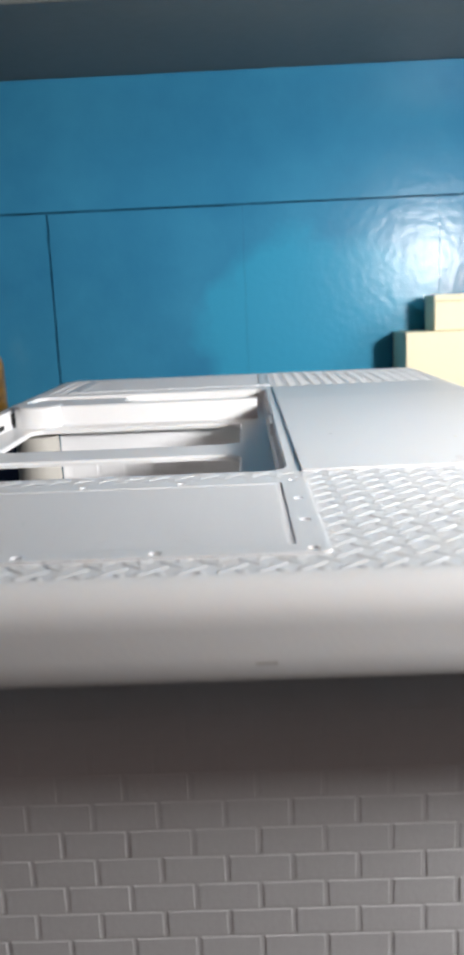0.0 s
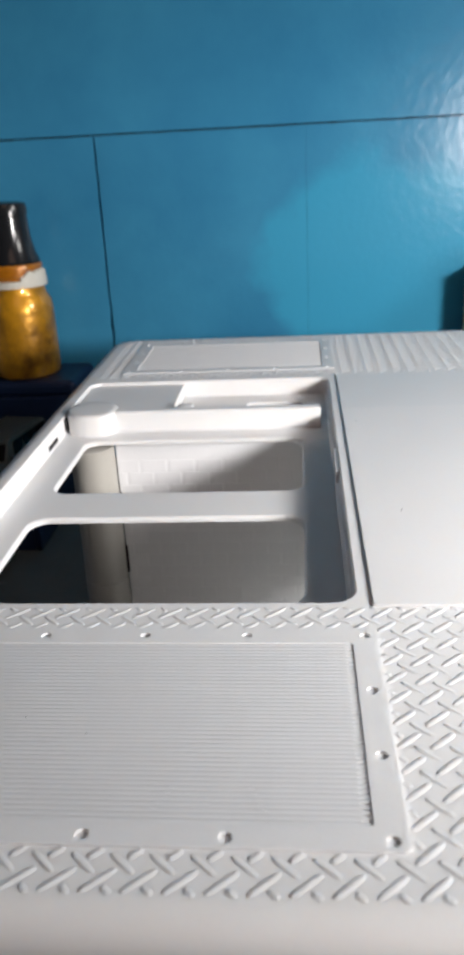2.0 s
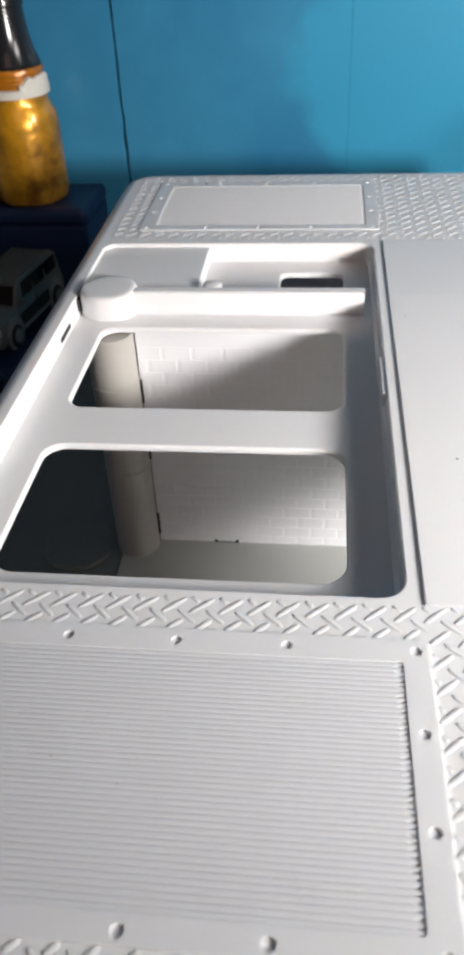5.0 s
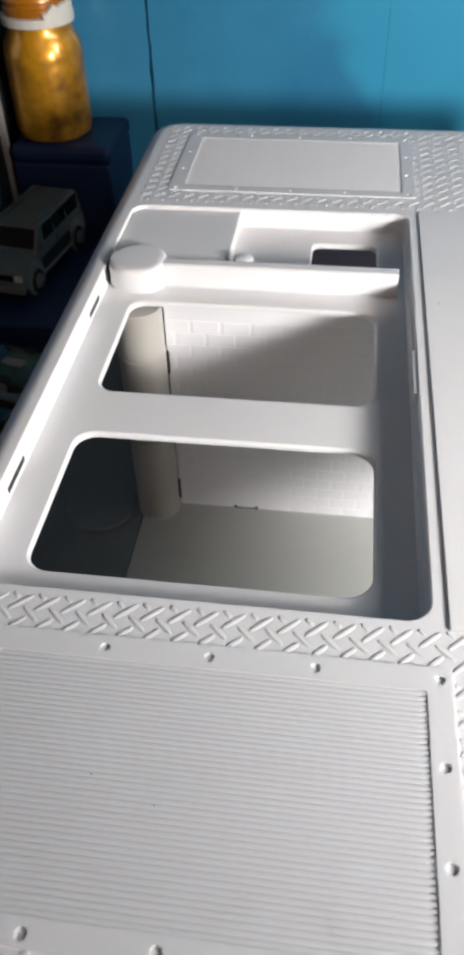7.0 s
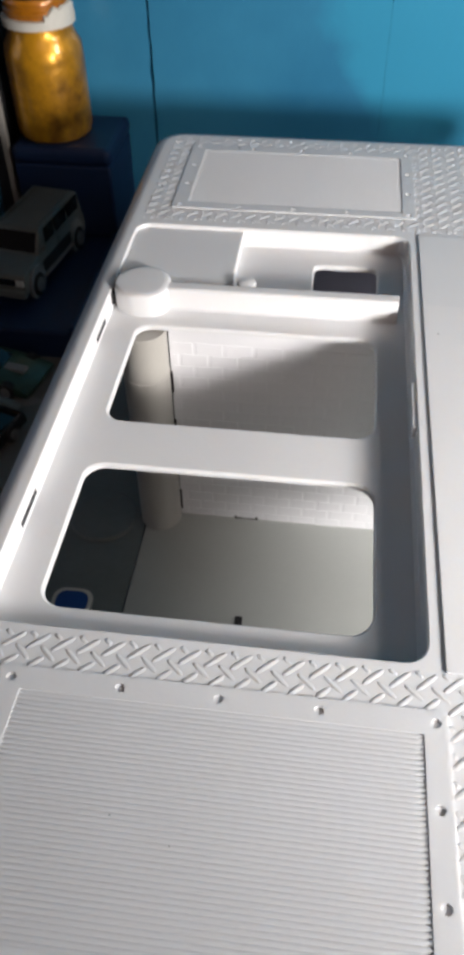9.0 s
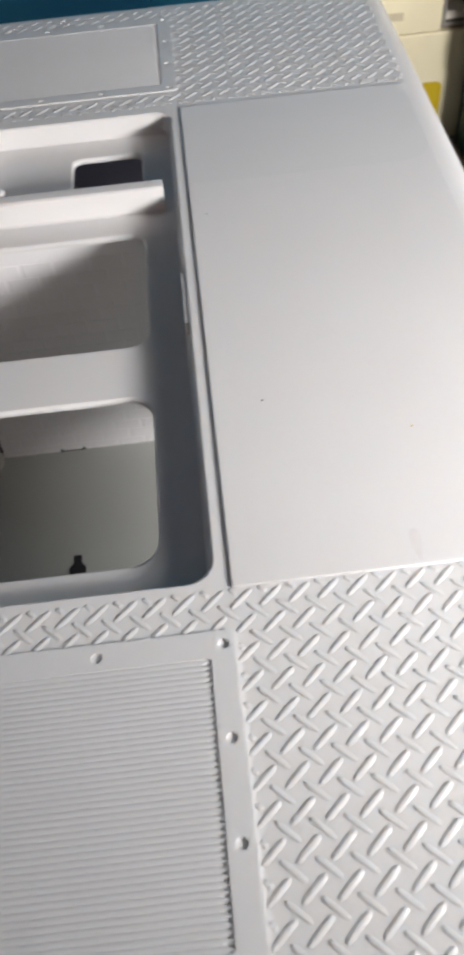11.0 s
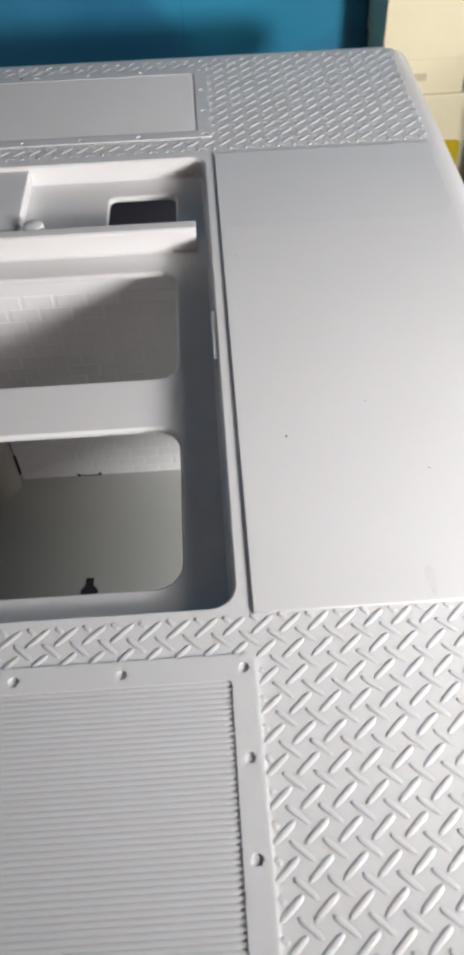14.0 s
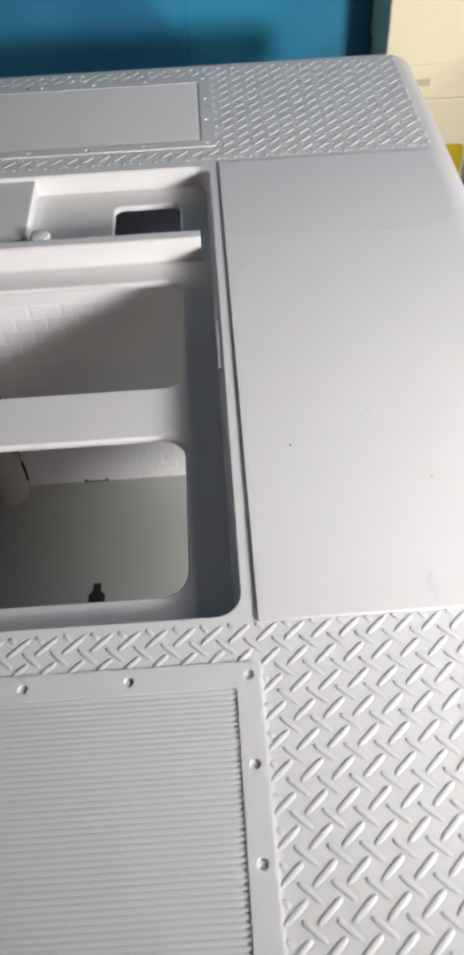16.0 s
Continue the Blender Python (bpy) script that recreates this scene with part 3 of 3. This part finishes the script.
for i in range(5):
    part("print_bar", box(15.3, 15.7, 47.17, 47.22, -7.75 + 0.33 * i, -7.53 + 0.33 * i), WHITEPRINT, tin, "white illegible print")
part("print_spot", box(15.1, 15.45, 47.17, 47.22, -8.3, -7.95), ORANGE, tin, "orange printed spot")

tin_place = Matrix.Translation((0.1516, 0.490, (DESK_Z + 0.2) * CM)) @ Matrix.Diagonal((1.05, 0.70, 0.89, 1)) @ Matrix.Translation((-0.1495, -0.472, -(DESK_Z + 0.2) * CM))
tin.matrix_world = tin_place

# added box, no known object: keeps the shadowed space behind the tin dark
dark = thing("dark_box", "dark brown box added to darken the space behind the tin", "box")
part("body", box(15.35, 20.5, 54.0, 57.2, DESK_Z, 5.5, 0.1), DARKBOX, dark)
part("lid", box(15.3, 20.55, 53.9, 57.25, 5.5, 6.3, 0.1), DARKBOX, dark)

toys = thing("toy_bag", "clear bag of small coloured plastic pieces on a tin", "bag")
rnd = random.Random(4)
for i in range(26):
    x, y, z = 15.6 + rnd.random() * 5.5, 47.6 + rnd.random() * 3.4, -2.6 + rnd.random() * 2.2
    a, b, c = (0.25 + 0.45 * rnd.random() for _ in range(3))
    mat = (YELLOW, BLUETOY, ORANGE, WHITEPRINT, DESK, REDTIN)[i % 6]
    o = part("toy_piece", box(-a, a, -b, b, -c, c, 0.12), mat, toys)
    o.matrix_local = pose(x * CM, y * CM, z * CM, 60 * rnd.random(), 60 * rnd.random(), 180 * rnd.random())
bm = bmesh.new()
bmesh.ops.create_icosphere(bm, subdivisions=3, radius=1)
for v in bm.verts:
    v.co = Vector((18.3 + v.co.x * 3.4, 49.5 + v.co.y * 2.0, -1.4 + v.co.z * 1.9)) + noise.noise_vector(v.co * 3.1) * 0.35
clear = bpy.data.materials.new("clear_film")
clear.use_nodes = True
b = clear.node_tree.nodes["Principled BSDF"]
b.inputs["Base Color"].default_value = (0.9, 0.9, 0.9, 1)
b.inputs["Transmission Weight"].default_value, b.inputs["Roughness"].default_value, b.inputs["IOR"].default_value = 1.0, 0.08, 1.05
part("film", bm, clear, toys, "crumpled clear film", True)
toys.matrix_world = tin_place @ Matrix.Translation((-0.003, 0, -0.003))


def crumple(name, c, r, mat, label, category, seed):
    bm = bmesh.new()
    bmesh.ops.create_icosphere(bm, subdivisions=3, radius=1)
    for v in bm.verts:
        d = noise.noise_vector(v.co * 2.3 + Vector((seed, 0, 0))) * 0.45
        v.co = Vector((c[0] + (v.co.x + d.x) * r[0], c[1] + (v.co.y + d.y) * r[1], max(c[2] - r[2], c[2] + (v.co.z + d.z) * r[2])))
    return solid(name, bm, mat, label, category)


crumple("paper_scrap", (13.6, 50.4, -10.1), (0.8, 0.9, 0.5), WHITEPRINT, "crumpled white paper scrap lying on the desk", "paper", 3)
crumple("foil_scrap", (14.0, 52.0, -10.0), (0.4, 0.7, 0.6), NAVY, "crumpled navy foil scrap lying on the desk", "foil", 8)
crumple("clear_bag", (17.2, 46.0, -9.2), (0.8, 0.6, 1.2), GREYTRAY, "crumpled brownish plastic bag standing in a tray", "bag", 5)

# ---- left of the model ----
plinth = thing("navy_tray", "dark navy plastic tray with a raised edge on the base", "tray")
part("slab", box(-26, -14.2, 43.0, 56.9, FLOOR_Z - 0.05, -8.4, 0.15), NAVY, plinth)
part("edge", box(-14.2, -13.9, 43.0, 56.9, FLOOR_Z - 0.05, -8.1, 0.08), NAVY, plinth)
nbox = thing("navy_box", "navy blue plastic box with an overhanging lid", "box")
part("body", box(-19.2, -13.9, 52.4, 57.2, -8.38, -4.35, 0.15), NAVY, nbox)
part("lid", box(-19.25, -13.82, 52.32, 57.22, -4.35, -3.45, 0.3), NAVY, nbox)

jar = thing("paint_jar", "gold paint jar with a black cap on a navy box", "jar")
jx, jy = -17.3, 54.6
jar.matrix_world = Matrix.Translation((jx * CM, jy * CM, -0.0345)) @ Matrix.Diagonal((0.96, 0.96, 0.99, 1)) @ Matrix.Translation((-jx * CM, -jy * CM, 0.0375))
part("body", lathe([(1.8, -3.75), (2.0, -3.6), (2.1, -3.2), (2.1, 0.3), (2.03, 0.8), (1.8, 1.2), (1.7, 1.5), (1.7, 1.75)], jx, jy, 48), GOLD, jar, "glass body coated in smeared gold paint", True)
part("neck", lathe([(1.66, 1.75), (1.66, 2.3), (1.73, 2.36), (1.73, 2.5), (1.66, 2.56), (1.66, 2.75), (1.73, 2.81), (1.73, 2.95), (1.66, 3.05)], jx, jy, 48), AMBER, jar, "threaded amber neck", True)
part("ring", lathe([(1.70, 1.70), (1.88, 1.74), (1.9, 2.12), (1.74, 2.16)], jx, jy, 48), WHITERING, jar, "dried white paint ring", True)
bm = bmesh.new()
cols = []
for i in range(13):
    a = radians(-62 + 5.5 * i)
    top = 2.75 - 0.35 * abs(noise.noise((i * 0.7, 0, 0))) if i > 1 else 2.4
    cols.append([bm.verts.new((jx + r * math.cos(a), jy + r * math.sin(a), z)) for r, z in ((1.70, 2.05), (1.9, 2.05), (1.9, top - 0.08), (1.8, top), (1.70, top))])
for c, d in zip(cols, cols[1:]):
    loft(bm, c, d)
bm.faces.new(cols[0])
bm.faces.new(cols[-1])
part("drip", bm, WHITERING, jar, "dried white paint drip", True)
part("cap", lathe([(1.6, 3.05), (1.64, 3.2), (1.42, 3.7), (1.28, 4.4), (1.2, 5.2), (1.18, 5.75), (1.24, 5.8), (1.24, 6.2), (1.15, 6.45), (0.8, 6.55)], jx, jy, 48), BLACKCAP, jar, "glossy black tapered cap", True)

case = thing("display_case", "narrow dark display case with a pale edge strip", "case")
part("body", box(-26, -19.75, 52.8, 57.0, -8.38, 2.4, 0.1), BLACK, case)
part("edge_strip", box(-19.75, -19.42, 52.6, 53.0, -8.38, 2.5, 0.05), GREYTRAY, case, "pale edge strip")
part("label_patch", box(-21.6, -20.1, 52.74, 52.82, -1.6, 1.4), DARKBOX, case, "dark printed patch")
crumple("pale_blue_pouch", (-20.6, 50.9, -5.0), (0.95, 0.8, 3.4), PALEBLUE, "pale blue plastic pouch standing on a tray", "pouch", 11)


# toy cars
def wheel(parent, x, y, z, r, w):
    ax = pose(x, y, z, 0, 90, 0)
    tyre = part("wheel", lathe([(r * 0.8, -w / 2), (r, -w / 2 + 0.06), (r, w / 2 - 0.06), (r * 0.8, w / 2)], 0, 0, 24, None, ax), RUBBER, parent, "", True)
    part("rim", lathe([(r * 0.62, -w / 2 - 0.03), (r * 0.62, w / 2 + 0.03), (r * 0.3, w / 2 + 0.05)], 0, 0, 20, None, ax), PALERIM, tyre, "", True)


def prism(profile, x0, x1, inset_top=0.0, bevel=0.05):
    """Side profile (y, z) swept across x, leaning in towards the top."""
    bm = bmesh.new()
    zs = [z for _, z in profile]
    lo, hi = min(zs), max(zs)
    a = [bm.verts.new((x0 + inset_top * (z - lo) / (hi - lo), y, z)) for y, z in profile]
    b = [bm.verts.new((x1 - inset_top * (z - lo) / (hi - lo), y, z)) for y, z in profile]
    loft(bm, a, b)
    bm.faces.new(a)
    bm.faces.new(b)
    bmesh.ops.recalc_face_normals(bm, faces=bm.faces)
    if bevel:
        bmesh.ops.bevel(bm, geom=bm.edges[:], offset=bevel, segments=2, affect="EDGES", profile=0.5)
    return bm


suv = thing("toy_suv", "silver-grey die-cast toy off-road car standing on a navy tray", "toy car")
part("body", prism([(-3.3, 0.5), (-3.35, 1.0), (-3.2, 1.35), (-1.7, 1.55), (3.15, 1.6), (3.3, 1.1), (3.25, 0.5)], -1.38, 1.38, 0.08, 0.1), SILVER, suv, "", True)
cab = part("cabin", prism([(-1.7, 1.5), (-1.05, 2.4), (-0.9, 2.5), (2.9, 2.5), (3.1, 2.35), (3.2, 1.5)], -1.3, 1.3, 0.16, 0.07), SILVER, suv, "", True)
part("windscreen", prism([(-1.64, 1.62), (-1.12, 2.32), (-1.06, 2.30), (-1.55, 1.62)], -1.08, 1.08, 0.06, 0), DARKGLASS, cab)
for y0, y1 in ((-1.15, 0.18), (0.32, 1.5), (1.64, 2.85)):
    for sx in (-1, 1):
        part("side_window", prism([(y0 + (0.25 if y0 < -1 else 0), 1.64), (y0 + (0.48 if y0 < -1 else 0), 2.36), (y1, 2.36), (y1, 1.64)], sx * 1.23 - 0.035, sx * 1.23 + 0.035, 0, 0), DARKGLASS, cab)
part("bumper", box(-1.42, 1.42, -3.62, -3.25, 0.45, 0.85, 0.08), SILVER, suv, "", True)
part("grille", box(-0.8, 0.8, -3.42, -3.3, 0.95, 1.2, 0.02), DARKGLASS, suv)
for sx in (-1, 1):
    part("headlight", box(sx * 1.08 - 0.2, sx * 1.08 + 0.2, -3.42, -3.3, 0.95, 1.2, 0.03), WHITEPRINT, suv)
    part("side_stripe", box(sx * 1.385 - 0.02, sx * 1.385 + 0.02, -1.5, 1.45, 0.66, 1.2), BLACK, suv, "dark lower stripe")
    part("running_board", box(sx * 1.42 - 0.09, sx * 1.42 + 0.09, -1.5, 1.45, 0.5, 0.62, 0.03), PALERIM, suv, "pale running board")
    part("roof_rail", box(sx * 1.0 - 0.04, sx * 1.0 + 0.04, -0.7, 2.7, 2.5, 2.6, 0.02), SILVER, suv)
    part("mirror", box(sx * 1.42 - 0.12, sx * 1.42 + 0.12, -1.35, -1.2, 1.6, 1.85, 0.04), SILVER, suv)
    part("door_seam", box(sx * 1.37 - 0.012, sx * 1.37 + 0.012, 0.22, 0.26, 0.66, 1.6), BLACK, suv)
    for y in (-2.25, 2.2):
        part("wheel_arch", lathe([(0.74, -0.09), (0.76, 0.0), (0.74, 0.09)], 0, 0, 24, None, pose(sx * 1.33, y, 0.62, 0, 90, 0)), PALERIM, suv, "", True)
        wheel(suv, sx * 1.25, y, 0.52, 0.52, 0.5)
part("spare_wheel", lathe([(0.5, -0.15), (0.52, 0.15), (0.3, 0.2)], 0, 0, 24, None, pose(0, 3.45, 1.35, -90, 0, 0)), RUBBER, suv, "", True)
suv.matrix_world = pose(-17.6 * CM, 48.9 * CM, -8.4 * CM, 0, 0, -9) @ Matrix.Diagonal((1.03, 1.1, 1.17, 1))


def low_car(name, label, mats, at):
    car = thing(name, label, "toy car", "toy racing cars")
    part("body", prism([(-3.0, 0.2), (-3.05, 0.5), (-1.4, 0.85), (2.6, 0.95), (2.9, 0.8), (2.95, 0.25)], -1.35, 1.35, 0.1, 0.1), mats[0], car, "", True)
    part("cockpit", prism([(-1.2, 0.8), (-0.3, 1.3), (0.9, 1.32), (1.9, 0.9)], -0.95, 0.95, 0.2, 0.06), DARKGLASS, car, "", True)
    part("wing", box(-1.3, 1.3, 2.55, 2.95, 1.2, 1.28, 0.03), mats[1], car)
    part("stripe", box(-0.25, 0.25, -2.3, -1.2, 0.72, 0.9, 0.05), mats[1], car)
    for sx in (-1, 1):
        for y in (-1.9, 1.8):
            wheel(car, sx * 1.2, y, 0.42, 0.42, 0.45)
    car.matrix_world = at
    return car


low_car("toy_racing_car", "glossy dark green die-cast toy racing car on the base", (TOYGREEN, FAINTGREY), pose(-18.1 * CM, 41.4 * CM, (FLOOR_Z - 0.05) * CM, 0, 0, 78))
low_car("toy_racing_car", "black and chrome die-cast toy car on the base", (DARKGLASS, SILVER), pose(-17.1 * CM, 35.6 * CM, (FLOOR_Z - 0.05) * CM, 0, 0, -18))

disc = thing("round_disc", "thin dark grey plastic disc lying on the mat", "disc")
part("body", lathe([(1.35, FLOOR_Z - 0.05), (1.38, FLOOR_Z), (1.3, FLOOR_Z + 0.08), (1.1, FLOOR_Z + 0.08)], -10.2, 32.9, 40), MATGREY, disc, "", True)
badge = thing("blue_badge", "small blue badge with a pale rim lying on the base", "badge")
part("rim", plate(rrect(-11.1, -9.6, 27.9, 29.15, 0.45, 6), [], FLOOR_Z - 0.05, FLOOR_Z + 0.07), WHITERING, badge)
part("face", plate(rrect(-10.95, -9.75, 28.05, 29.0, 0.38, 6), [], FLOOR_Z + 0.07, FLOOR_Z + 0.11), BADGEBLUE, badge)
